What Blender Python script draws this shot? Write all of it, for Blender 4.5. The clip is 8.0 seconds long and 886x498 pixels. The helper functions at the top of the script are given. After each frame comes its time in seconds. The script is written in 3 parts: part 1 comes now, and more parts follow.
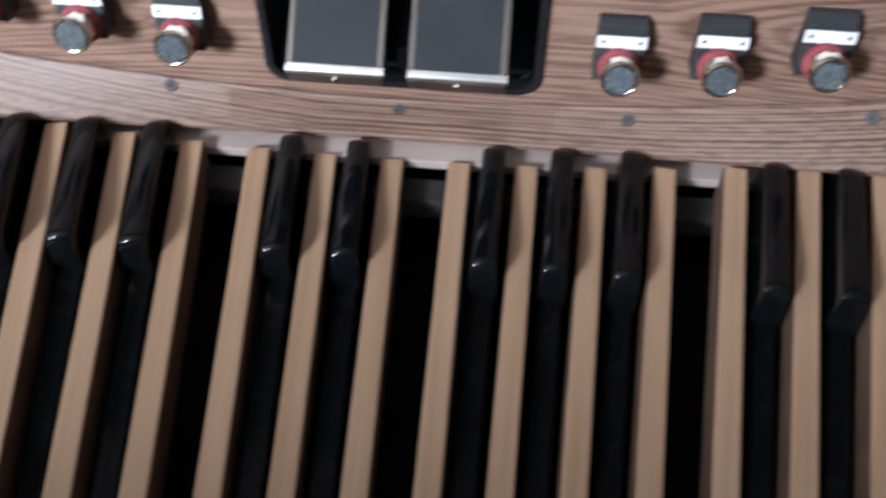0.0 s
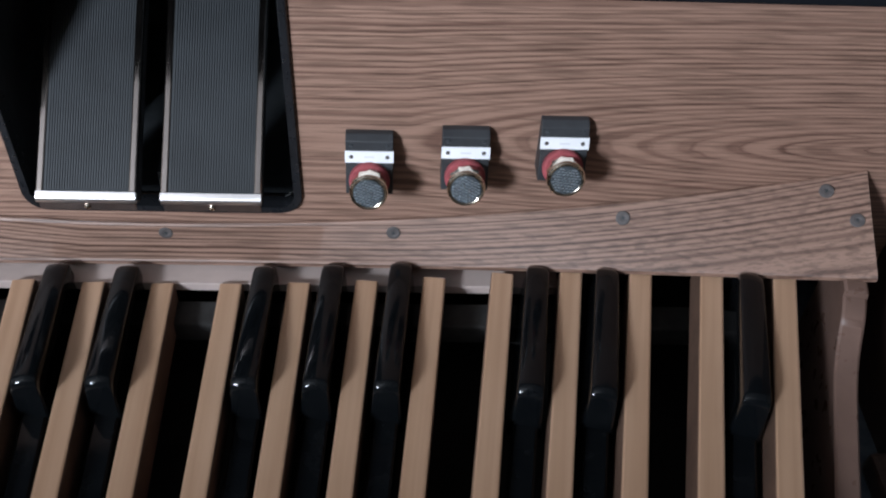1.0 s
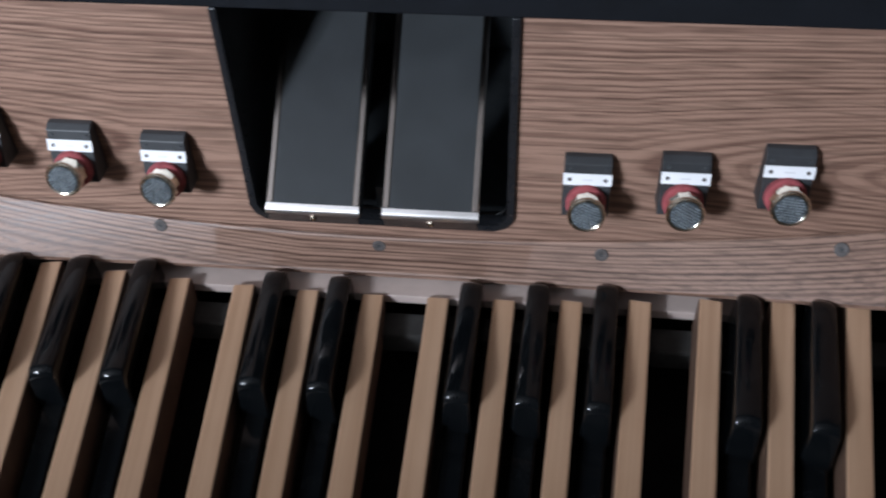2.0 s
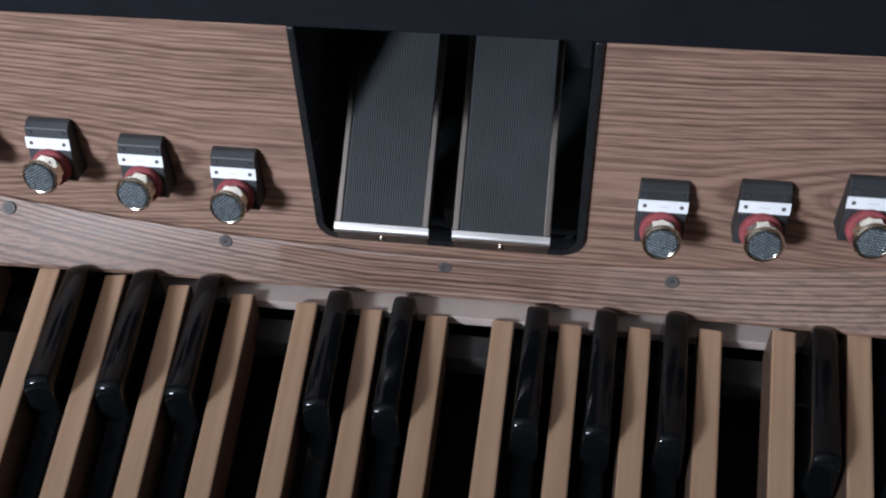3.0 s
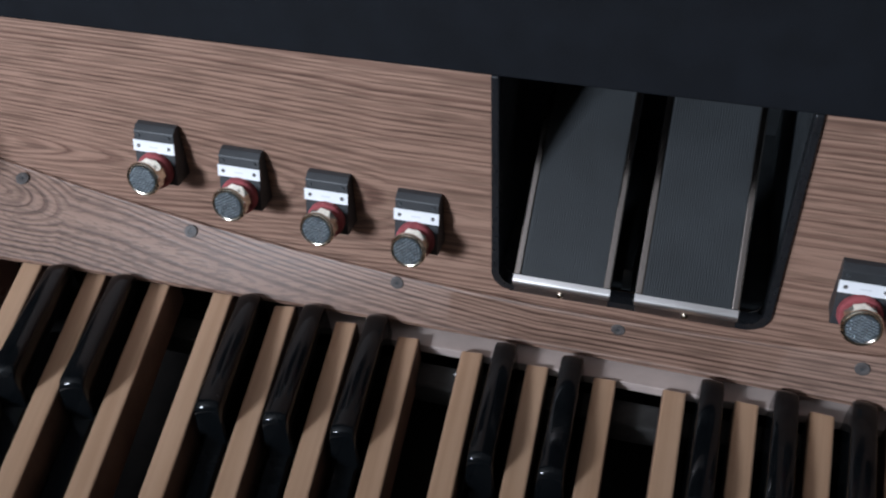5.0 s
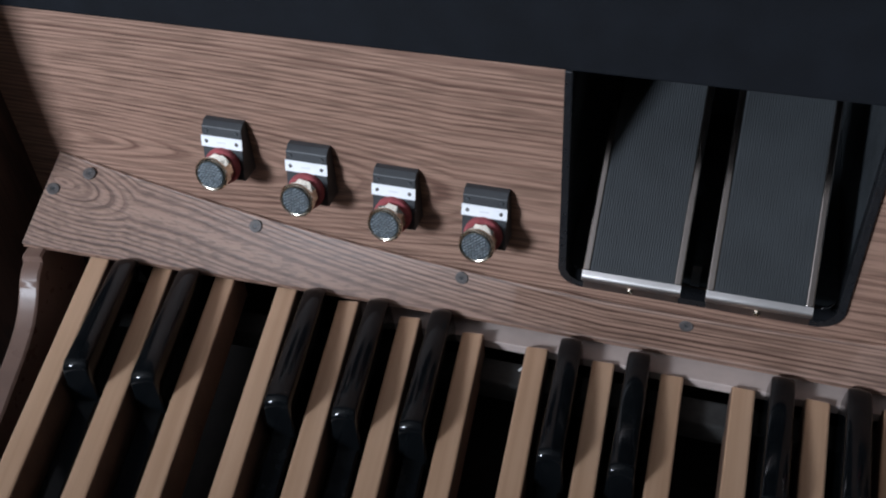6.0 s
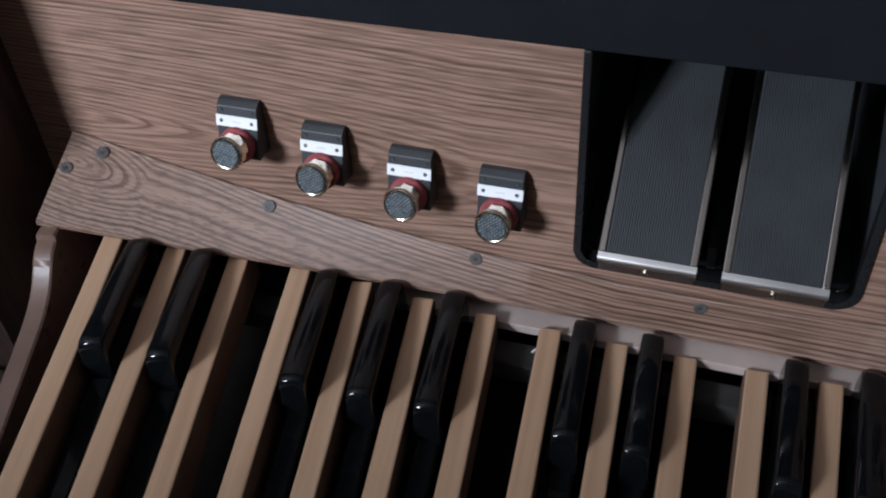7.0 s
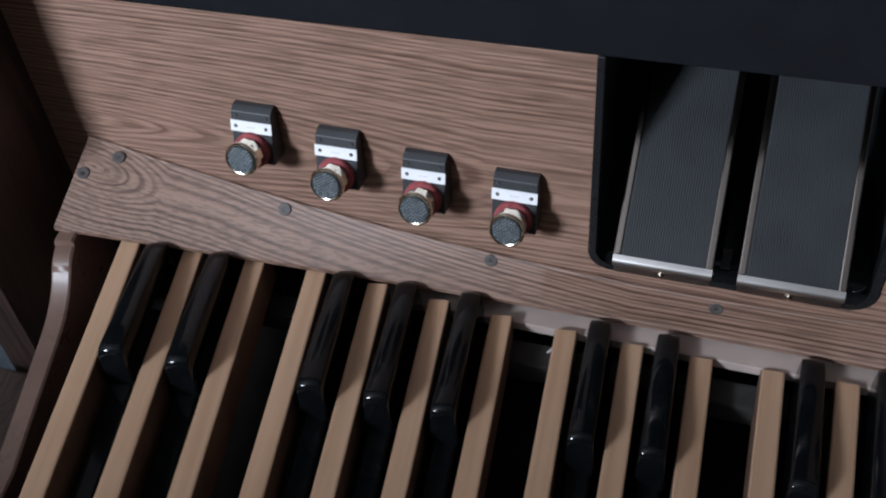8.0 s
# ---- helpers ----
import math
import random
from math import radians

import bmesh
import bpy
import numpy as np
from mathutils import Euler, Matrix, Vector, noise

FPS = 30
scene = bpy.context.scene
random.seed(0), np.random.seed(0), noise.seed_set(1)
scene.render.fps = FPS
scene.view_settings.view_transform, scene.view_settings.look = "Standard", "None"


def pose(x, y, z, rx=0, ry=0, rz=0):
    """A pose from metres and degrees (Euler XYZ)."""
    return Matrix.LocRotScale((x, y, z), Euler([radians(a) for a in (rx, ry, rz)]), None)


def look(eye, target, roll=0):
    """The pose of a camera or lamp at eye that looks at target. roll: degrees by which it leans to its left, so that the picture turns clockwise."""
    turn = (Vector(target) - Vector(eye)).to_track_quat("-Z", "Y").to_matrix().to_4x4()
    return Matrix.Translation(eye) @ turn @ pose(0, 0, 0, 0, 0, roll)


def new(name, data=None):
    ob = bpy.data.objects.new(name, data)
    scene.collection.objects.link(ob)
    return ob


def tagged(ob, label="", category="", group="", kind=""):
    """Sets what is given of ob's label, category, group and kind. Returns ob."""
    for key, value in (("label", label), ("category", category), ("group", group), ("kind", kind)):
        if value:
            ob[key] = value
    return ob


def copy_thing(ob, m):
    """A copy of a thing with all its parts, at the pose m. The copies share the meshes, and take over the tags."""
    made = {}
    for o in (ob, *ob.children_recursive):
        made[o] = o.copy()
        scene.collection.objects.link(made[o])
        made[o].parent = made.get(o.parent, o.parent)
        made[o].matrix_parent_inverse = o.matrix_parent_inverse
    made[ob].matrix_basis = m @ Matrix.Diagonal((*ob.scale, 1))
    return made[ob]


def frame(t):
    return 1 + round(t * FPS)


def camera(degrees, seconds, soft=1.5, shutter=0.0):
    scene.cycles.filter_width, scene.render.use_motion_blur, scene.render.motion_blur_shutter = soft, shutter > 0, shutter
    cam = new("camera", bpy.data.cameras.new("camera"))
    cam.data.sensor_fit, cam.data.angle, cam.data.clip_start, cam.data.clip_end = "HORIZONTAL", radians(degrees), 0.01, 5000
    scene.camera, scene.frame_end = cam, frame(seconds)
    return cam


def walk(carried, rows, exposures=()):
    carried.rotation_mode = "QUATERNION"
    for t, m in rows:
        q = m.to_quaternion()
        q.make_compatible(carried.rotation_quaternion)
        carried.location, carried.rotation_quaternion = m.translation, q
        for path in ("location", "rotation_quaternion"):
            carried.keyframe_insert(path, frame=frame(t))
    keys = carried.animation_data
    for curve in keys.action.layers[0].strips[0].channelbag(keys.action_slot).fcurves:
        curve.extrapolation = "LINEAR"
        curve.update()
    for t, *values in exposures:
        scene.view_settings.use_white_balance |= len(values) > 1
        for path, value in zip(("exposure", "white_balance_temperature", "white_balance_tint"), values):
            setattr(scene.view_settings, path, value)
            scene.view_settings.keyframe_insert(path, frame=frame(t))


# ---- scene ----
cam = camera(48.7, 8.0, 2.1, 0.4)
PATH = [
    (0, (0.084, -0.014, 0.817), (0.002, 1.182, -0.783), 0.9),
    (0.5, (0.177, -0.025, 0.816), (0.219, 1.301, -0.68), 2.7),
    (1, (0.215, -0.017, 0.815), (0.304, 1.377, -0.617), 3.4),
    (1.5, (0.195, -0.017, 0.82), (0.164, 1.386, -0.605), 0.7),
    (2, (0.139, -0.022, 0.827), (-0.032, 1.379, -0.59), -1.8),
    (2.2, (0.122, -0.017, 0.8285), (-0.0815, 1.447, -0.6635), -1.7),
    (3.3, (0.092, -0.004, 0.831), (-0.152, 1.416, -0.556), -2.2),
    (3.5, (0.082, -0.001, 0.831), (-0.178, 1.444, -0.526), -2.0),
    (4, (0.062, -0.009, 0.83), (-0.257, 1.461, -0.487), -1.5),
    (4.5, (0.048, -0.015, 0.827), (-0.339, 1.435, -0.495), -1.8),
    (5, (0.033, -0.002, 0.828), (-0.418, 1.416, -0.508), -2.8),
    (6.3, (-0.003, -0.009, 0.832), (-0.516, 1.367, -0.526), -4.7),
    (6.5, (-0.003, -0.003, 0.834), (-0.517, 1.36, -0.537), -4.9),
    (7, (-0.013, -0.016, 0.826), (-0.515, 1.358, -0.538), -4.0),
    (7.5, (-0.016, -0.009, 0.831), (-0.52, 1.349, -0.549), -4.5),
    (8, (-0.016, -0.003, 0.844), (-0.54, 1.333, -0.549), -5.5),
]
EXPOSURES = [(0.0, 0.50), (0.5, 0.46), (1.0, 0.13), (2.0, 0.02), (3.5, -0.12), (5.0, -0.26), (8.0, -0.36)]
walk(cam, [(t, look(eye, target, roll)) for t, eye, target, roll in PATH], EXPOSURES)

# ---- world and light ----
world = bpy.data.worlds.new("world")
scene.world = world
world.use_nodes = True
wn = world.node_tree
sky = wn.nodes.new("ShaderNodeTexSky")
sky.sky_type, sky.sun_disc = "NISHITA", False
sky.sun_elevation, sky.sun_rotation = radians(35), radians(-120)
wn.links.new(sky.outputs[0], wn.nodes["Background"].inputs[0])
wn.nodes["Background"].inputs[1].default_value = 0.1

ROOM_W, ROOM_E, ROOM_S, ROOM_N, ROOM_H = -3.2, 2.3, -2.1, 1.5, 2.6
WIN_X, WIN_Z, WIN_W, WIN_H = -1.68, 1.72, 0.66, 0.66      # middle and size of the window in the south wall

lamp = bpy.data.lights.new("window_light", "AREA")
lamp.shape, lamp.size, lamp.size_y = "RECTANGLE", WIN_W - 0.1, WIN_H - 0.1
lamp.energy, lamp.color = 195.0, (0.88, 0.98, 1.14)
lamp_ob = new("window_light", lamp)
lamp_ob.matrix_world = look((WIN_X, ROOM_S - 0.02, WIN_Z), (WIN_X, ROOM_S + 1, WIN_Z))


# ---- materials ----
def mat(name, rough=0.5, metal=0.0, color=(0.5, 0.5, 0.5), spec=0.5):
    m = bpy.data.materials.new(name)
    m.use_nodes = True
    b = m.node_tree.nodes["Principled BSDF"]
    b.inputs["Roughness"].default_value = rough
    b.inputs["Metallic"].default_value = metal
    b.inputs["Base Color"].default_value = (*color, 1)
    b.inputs["Specular IOR Level"].default_value = spec
    return m, m.node_tree, b


def node(nt, kind, **inputs):
    n = nt.nodes.new("ShaderNode" + kind)
    for k, v in inputs.items():
        n.inputs[k.replace("_", " ")].default_value = v
    return n


def ramp(nt, src, stops):
    r = nt.nodes.new("ShaderNodeValToRGB")
    e = r.color_ramp.elements
    while len(e) < len(stops):
        e.new(0.5)
    for el, (p, c) in zip(e, stops):
        el.position, el.color = p, (*c, 1)
    nt.links.new(src, r.inputs[0])
    return r.outputs[0]


def maths(nt, op, a, b=None):
    n = nt.nodes.new("ShaderNodeMath")
    n.operation = op
    for i, v in enumerate((a, b)):
        if v is None:
            continue
        if isinstance(v, (int, float)):
            n.inputs[i].default_value = v
        else:
            nt.links.new(v, n.inputs[i])
    return n.outputs[0]


def mixed(nt, fac, a, b, mode="MIX"):
    n = nt.nodes.new("ShaderNodeMix")
    n.data_type, n.blend_type = "RGBA", mode
    for i, v in ((0, fac), (6, a), (7, b)):
        if isinstance(v, (int, float)):
            n.inputs[i].default_value = v
        elif isinstance(v, tuple):
            n.inputs[i].default_value = (*v, 1)
        else:
            nt.links.new(v, n.inputs[i])
    return n.outputs[2]


def coords(nt, scale, offset_by_object=False):
    tc = nt.nodes.new("ShaderNodeTexCoord")
    mp = nt.nodes.new("ShaderNodeMapping")
    mp.inputs["Scale"].default_value = scale
    src = tc.outputs["Object"]
    if offset_by_object:
        oi = nt.nodes.new("ShaderNodeObjectInfo")
        add = nt.nodes.new("ShaderNodeVectorMath")
        add.operation = "ADD"
        com = nt.nodes.new("ShaderNodeCombineXYZ")
        nt.links.new(maths(nt, "MULTIPLY", oi.outputs["Random"], 7.0), com.inputs[0])
        nt.links.new(maths(nt, "MULTIPLY", oi.outputs["Random"], 13.0), com.inputs[2])
        nt.links.new(src, add.inputs[0])
        nt.links.new(com.outputs[0], add.inputs[1])
        src = add.outputs[0]
    nt.links.new(src, mp.inputs[0])
    return mp.outputs[0]


def noise_out(nt, vec, scale, detail=3.0, rough=0.5):
    n = node(nt, "TexNoise", Scale=scale, Detail=detail, Roughness=rough)
    nt.links.new(vec, n.inputs["Vector"])
    return n.outputs[0]


def bumped(nt, bsdf, height, strength, distance=0.001):
    b = node(nt, "Bump", Strength=strength, Distance=distance)
    nt.links.new(height, b.inputs["Height"])
    nt.links.new(b.outputs[0], bsdf.inputs["Normal"])


def oak(name, light, dark, along, rings, rough=0.42, seed=0.0, heart=None, bend=0.10, both=True, wobble=1.2, jag=0.45):
    """Stained oak: growth rings drawn out along one axis, open pores, slow changes of tone.
    heart: height of the board's heart and the depth of the rings at its middle and its loss outwards, for long pointed figures."""
    m, nt, b = mat(name, rough)
    long, short = 1.1, 9.0
    squeeze = {"x": (long, short, short), "y": (short, long, short), "z": (short, short, long)}[along]
    fine = {"x": (16.0, 330.0, 330.0), "y": (330.0, 16.0, 330.0), "z": (330.0, 330.0, 16.0)}[along]
    tc = nt.nodes.new("ShaderNodeTexCoord")
    sep = nt.nodes.new("ShaderNodeSeparateXYZ")
    nt.links.new(tc.outputs["Object"], sep.inputs[0])
    across = sep.outputs["Z"] if along != "z" else sep.outputs["X"]
    slow = maths(nt, "SUBTRACT", noise_out(nt, coords(nt, squeeze), 1.0 + seed, 1.5, 0.45), 0.5)
    mid = maths(nt, "SUBTRACT", noise_out(nt, coords(nt, tuple(c * 4 for c in squeeze)), 1.0 + seed, 2.5), 0.5)
    if heart:
        zc, depth, loss = heart
        if not both:      # a leaning board: its width runs up and back
            rise = maths(nt, "MAXIMUM", maths(nt, "SUBTRACT", maths(nt, "ABSOLUTE", sep.outputs["X"]), 0.12), 0.0)
            across = maths(nt, "SUBTRACT", across, maths(nt, "MULTIPLY", maths(nt, "MULTIPLY", rise, rise), 0.28))
            across = maths(nt, "ADD", across, maths(nt, "MULTIPLY", sep.outputs["Y"], 0.75))
            run = maths(nt, "MAXIMUM", maths(nt, "ADD", sep.outputs["X"], 0.50), 0.0)
            across = maths(nt, "ADD", across, maths(nt, "MULTIPLY", maths(nt, "MINIMUM", run, 0.42), 0.12))
        off = maths(nt, "SUBTRACT", maths(nt, "SUBTRACT", across, zc), maths(nt, "MULTIPLY", slow, bend))
        if both:
            deep = maths(nt, "SUBTRACT", depth, maths(nt, "MULTIPLY", maths(nt, "ABSOLUTE", sep.outputs["X"]), loss))
            deep = maths(nt, "MINIMUM", deep, depth * 0.66)
        else:
            deep = maths(nt, "MINIMUM", maths(nt, "MULTIPLY", maths(nt, "ADD", sep.outputs["X"], 0.63), loss), depth)
        deep = maths(nt, "ADD", deep, maths(nt, "MULTIPLY", slow, bend * 0.4))
        h = maths(nt, "SQRT", maths(nt, "ADD", maths(nt, "MULTIPLY", off, off), maths(nt, "MULTIPLY", deep, deep)))
        h = maths(nt, "MULTIPLY", h, rings)
    else:
        h = maths(nt, "ADD", maths(nt, "MULTIPLY", across, rings), maths(nt, "MULTIPLY", slow, 6.0))
    h = maths(nt, "ADD", h, maths(nt, "MULTIPLY", mid, wobble))
    uneven = nt.nodes.new("ShaderNodeTexNoise")      # rings of uneven width
    uneven.noise_dimensions = "1D"
    uneven.inputs["Scale"].default_value = 0.45
    uneven.inputs["Detail"].default_value = 1.0
    nt.links.new(h, uneven.inputs["W"])
    h = maths(nt, "ADD", h, maths(nt, "MULTIPLY", uneven.outputs[0], 1.4))
    thread = noise_out(nt, coords(nt, tuple(c * 0.45 for c in fine)), 1.0, 3.0, 0.65)
    h = maths(nt, "ADD", h, maths(nt, "MULTIPLY", thread, jag))
    saw = maths(nt, "FRACT", h)
    line = ramp(nt, saw, [(0.0, (0.02,) * 3), (0.16, (0.10,) * 3), (0.33, (0.72,) * 3), (0.55, (1.0,) * 3), (0.86, (0.84,) * 3), (0.95, (0.30,) * 3), (1.0, (0.02,) * 3)])
    pores = noise_out(nt, coords(nt, fine), 1.0, 2.0, 0.6)
    pore = ramp(nt, pores, [(0.38, (0.30,) * 3), (0.54, (1.0,) * 3)])
    soften = noise_out(nt, coords(nt, tuple(c * 1.6 for c in squeeze)), 1.3 + seed, 3.0)
    weak = ramp(nt, soften, [(0.30, (0.66,) * 3), (0.50, (1.0,) * 3)])
    wn1 = nt.nodes.new("ShaderNodeTexWhiteNoise")
    wn1.noise_dimensions = "1D"
    nt.links.new(maths(nt, "FLOOR", h), wn1.inputs["W"])
    each = ramp(nt, wn1.outputs[0], [(0.1, (0.0,) * 3), (0.9, (0.55,) * 3)])
    line = maths(nt, "MAXIMUM", line, each)
    base = mixed(nt, line, dark, light)
    base = mixed(nt, maths(nt, "SUBTRACT", 1.0, weak), base, tuple((a + 3 * c) / 4 for a, c in zip(dark, light)))
    base = mixed(nt, 0.50, base, pore, "MULTIPLY")
    tone = noise_out(nt, coords(nt, (1.3, 1.3, 3.0)), 2.0, 3.0)
    base = mixed(nt, 0.6, base, ramp(nt, tone, [(0.3, (0.78, 0.74, 0.73)), (0.7, (1.0, 1.0, 1.0))]), "MULTIPLY")
    nt.links.new(base, b.inputs["Base Color"])
    nt.links.new(maths(nt, "ADD", maths(nt, "MULTIPLY", pores, 0.25), rough - 0.1), b.inputs["Roughness"])
    bumped(nt, b, maths(nt, "MULTIPLY", pore, line), 0.25, 0.0006)
    return m


def plain(name, color, rough=0.5, metal=0.0, vary=0.15, scale=30.0, bump=0.0, bump_scale=200.0, spec=0.5):
    m, nt, b = mat(name, rough, metal, color, spec)
    n = noise_out(nt, coords(nt, (1, 1, 1), True), scale, 4.0, 0.6)
    lo = tuple(c * (1 - vary) for c in color)
    hi = tuple(min(1, c * (1 + vary)) for c in color)
    nt.links.new(ramp(nt, n, [(0.3, lo), (0.7, hi)]), b.inputs["Base Color"])
    fine = noise_out(nt, coords(nt, (1, 1, 1)), bump_scale, 3.0)
    nt.links.new(maths(nt, "ADD", maths(nt, "MULTIPLY", fine, 0.2), max(0.0, rough - 0.1)), b.inputs["Roughness"])
    if bump:
        bumped(nt, b, fine, bump, 0.0005)
    return m


OAK_LIGHT, OAK_DARK = (0.365, 0.226, 0.166), (0.165, 0.090, 0.066)
M_KICK = oak("oak_kickboard", OAK_LIGHT, OAK_DARK, "x", 205.0, heart=(0.266, 0.085, 0.130), bend=0.030, wobble=0.9, jag=0.40)
M_TRIM = oak("oak_toe_board", (0.33, 0.205, 0.152), (0.078, 0.038, 0.026), "x", 200.0, seed=0.37, heart=(0.6200, 0.030, 0.42), bend=0.010, both=False, wobble=0.55, jag=0.12)
# oak lowered in colour to stand in for the shade on the panels' inner faces
M_SIDE = oak("oak_panel_shaded", (0.064, 0.038, 0.029), (0.026, 0.0145, 0.0115), "z", 110.0, seed=0.21)


def maple():
    m, nt, b = mat("maple_key", 0.42)
    streak = noise_out(nt, coords(nt, (120.0, 3.0, 120.0), True), 1.0, 3.0)
    blot = noise_out(nt, coords(nt, (5.0, 5.0, 5.0), True), 1.0, 3.0)
    base = ramp(nt, streak, [(0.3, (0.50, 0.312, 0.196)), (0.7, (0.61, 0.396, 0.262))])
    base = mixed(nt, 0.6, base, ramp(nt, blot, [(0.3, (0.82, 0.78, 0.74)), (0.65, (1, 1, 1))]), "MULTIPLY")
    nt.links.new(base, b.inputs["Base Color"])
    bumped(nt, b, streak, 0.1, 0.0004)
    return m


def ebony():
    m, nt, b = mat("black_lacquer", 0.10, 0.0, (0.008, 0.009, 0.010), 0.24)
    scuff = noise_out(nt, coords(nt, (90.0, 14.0, 90.0), True), 1.0, 5.0, 0.65)
    nt.links.new(ramp(nt, scuff, [(0.35, (0.08,) * 3), (0.8, (0.13,) * 3)]), b.inputs["Roughness"])
    dust = noise_out(nt, coords(nt, (40.0, 40.0, 40.0), True), 1.0, 6.0, 0.7)
    nt.links.new(ramp(nt, dust, [(0.45, (0.004, 0.005, 0.006)), (0.8, (0.010, 0.011, 0.012))]), b.inputs["Base Color"])
    return m


M_MAPLE, M_EBONY = maple(), ebony()
M_BLACK_CLOTH = plain("black_cloth", (0.0048, 0.0060, 0.0085), 0.8, vary=0.25, bump=0.5, bump_scale=900.0, spec=0.2)
M_BLACK_PAINT = plain("black_paint", (0.040, 0.045, 0.049), 0.45, vary=0.3)
M_CHEEK = plain("polished_cheek", (0.17, 0.105, 0.082), 0.30, vary=0.18, scale=16.0, bump_scale=60.0)
M_BEZEL = plain("black_plastic", (0.012, 0.013, 0.015), 0.3, vary=0.2)
# side faces of the naturals: a darker brown than the maple tops
M_KEYSIDE = plain("brown_key_side", (0.15, 0.088, 0.06), 0.6, vary=0.25, scale=25.0)
M_RUBBER = plain("ribbed_rubber", (0.029, 0.033, 0.036), 0.55, vary=0.25, scale=18.0)
M_STEEL = plain("brushed_steel", (0.46, 0.405, 0.375), 0.17, 1.0, vary=0.06, scale=8.0, bump_scale=20.0)
M_LIP = plain("polished_steel", (0.86, 0.82, 0.80), 0.33, 1.0, vary=0.04, scale=8.0, bump_scale=20.0)
M_STEEL_DULL = plain("dull_steel", (0.30, 0.25, 0.235), 0.4, 1.0, vary=0.2)
M_CHROME = plain("warm_chrome", (0.80, 0.72, 0.60), 0.16, 1.0, vary=0.08)
M_GRIP = plain("grip_face", (0.085, 0.10, 0.11), 0.4, 0.5, vary=0.25, scale=200.0)
M_BUMP = plain("grip_bumps", (0.48, 0.53, 0.56), 0.28, 0.8, vary=0.2, scale=200.0)
M_RED = plain("red_felt", (0.27, 0.055, 0.062), 0.85, vary=0.25, scale=120.0, bump=0.4)
M_BRACKET = plain("charcoal_bracket", (0.028, 0.030, 0.033), 0.5, vary=0.25, bump=0.2)
M_LABEL = plain("white_label", (0.82, 0.83, 0.85), 0.4, vary=0.03)
M_INK = plain("grey_ink", (0.68, 0.69, 0.71), 0.6, vary=0.05)
M_SCREW = plain("dark_screw", (0.085, 0.076, 0.073), 0.6, 0.0, vary=0.3, scale=150.0)
M_PALE = plain("pale_wood_rail", (0.50, 0.405, 0.365), 0.7, vary=0.15, scale=14.0, bump=0.2)
M_FELT = plain("dark_felt", (0.032, 0.030, 0.028), 0.95, vary=0.3, scale=60.0)
# near-black: the shade in the gaps between the keys is put into this colour
M_BASE = plain("gap_shade_base", (0.014, 0.012, 0.011), 0.9, vary=0.3, scale=20.0, spec=0.1)
M_CARPET = plain("blue_grey_carpet", (0.075, 0.095, 0.115), 0.95, vary=0.3, scale=80.0, bump=0.6, bump_scale=500.0)
M_WALL = plain("wall_paint", (0.24, 0.215, 0.19), 0.8, vary=0.05, scale=4.0, bump=0.1)
M_CEIL = plain("ceiling_paint", (0.34, 0.33, 0.32), 0.85, vary=0.04, scale=4.0)
M_FRAME = plain("window_frame_paint", (0.75, 0.74, 0.72), 0.5, vary=0.05)


# ---- mesh helpers ----
def part(name, bm, material, parent=None, label="", smooth=False, bevel=0.0):
    if bevel:
        bmesh.ops.bevel(bm, geom=list(bm.edges), offset=bevel, segments=2, profile=0.5, affect="EDGES", clamp_overlap=True)
    bmesh.ops.recalc_face_normals(bm, faces=list(bm.faces))
    me = bpy.data.meshes.new(name)
    bm.to_mesh(me)
    bm.free()
    me.materials.append(material)
    if smooth:
        for p in me.polygons:
            p.use_smooth = True
        me.set_sharp_from_angle(angle=radians(35))
    ob = new(name, me)
    if parent:
        ob.parent = parent
    if label:
        tagged(ob, label)
    return ob


def box(x0, x1, y0, y1, z0, z1, bm=None):
    bm = bm or bmesh.new()
    vs = [bm.verts.new(p) for p in ((x0, y0, z0), (x1, y0, z0), (x1, y1, z0), (x0, y1, z0), (x0, y0, z1), (x1, y0, z1), (x1, y1, z1), (x0, y1, z1))]
    for f in ((0, 3, 2, 1), (4, 5, 6, 7), (0, 1, 5, 4), (1, 2, 6, 5), (2, 3, 7, 6), (3, 0, 4, 7)):
        bm.faces.new([vs[i] for i in f])
    return bm


def prism(profile, a, b, axis="x", bm=None):
    """A closed outline pushed from a to b along an axis; the outline's pairs are the other two axes in order."""
    bm = bm or bmesh.new()

    def at(u, v, w):
        return {"x": (w, u, v), "y": (u, w, v), "z": (u, v, w)}[axis]

    lo = [bm.verts.new(at(u, v, a)) for u, v in profile]
    hi = [bm.verts.new(at(u, v, b)) for u, v in profile]
    n = len(profile)
    bm.faces.new(lo)
    bm.faces.new(hi[::-1])
    for i in range(n):
        bm.faces.new((lo[i], lo[(i + 1) % n], hi[(i + 1) % n], hi[i]))
    return bm


def turned(profile, steps=24, bm=None):
    """A body of revolution about y: pairs of radius and y."""
    bm = bm or bmesh.new()
    rings = []
    for r, y in profile:
        if r < 1e-6:
            rings.append([bm.verts.new((0, y, 0))])
        else:
            rings.append([bm.verts.new((r * math.cos(2 * math.pi * k / steps), y, r * math.sin(2 * math.pi * k / steps))) for k in range(steps)])
    for p, q in zip(rings, rings[1:]):
        for k in range(steps):
            j = (k + 1) % steps
            if len(p) == 1 and len(q) > 1:
                bm.faces.new((p[0], q[k], q[j]))
            elif len(q) == 1 and len(p) > 1:
                bm.faces.new((p[k], p[j], q[0]))
            elif len(p) > 1:
                bm.faces.new((p[k], p[j], q[j], q[k]))
    return bm


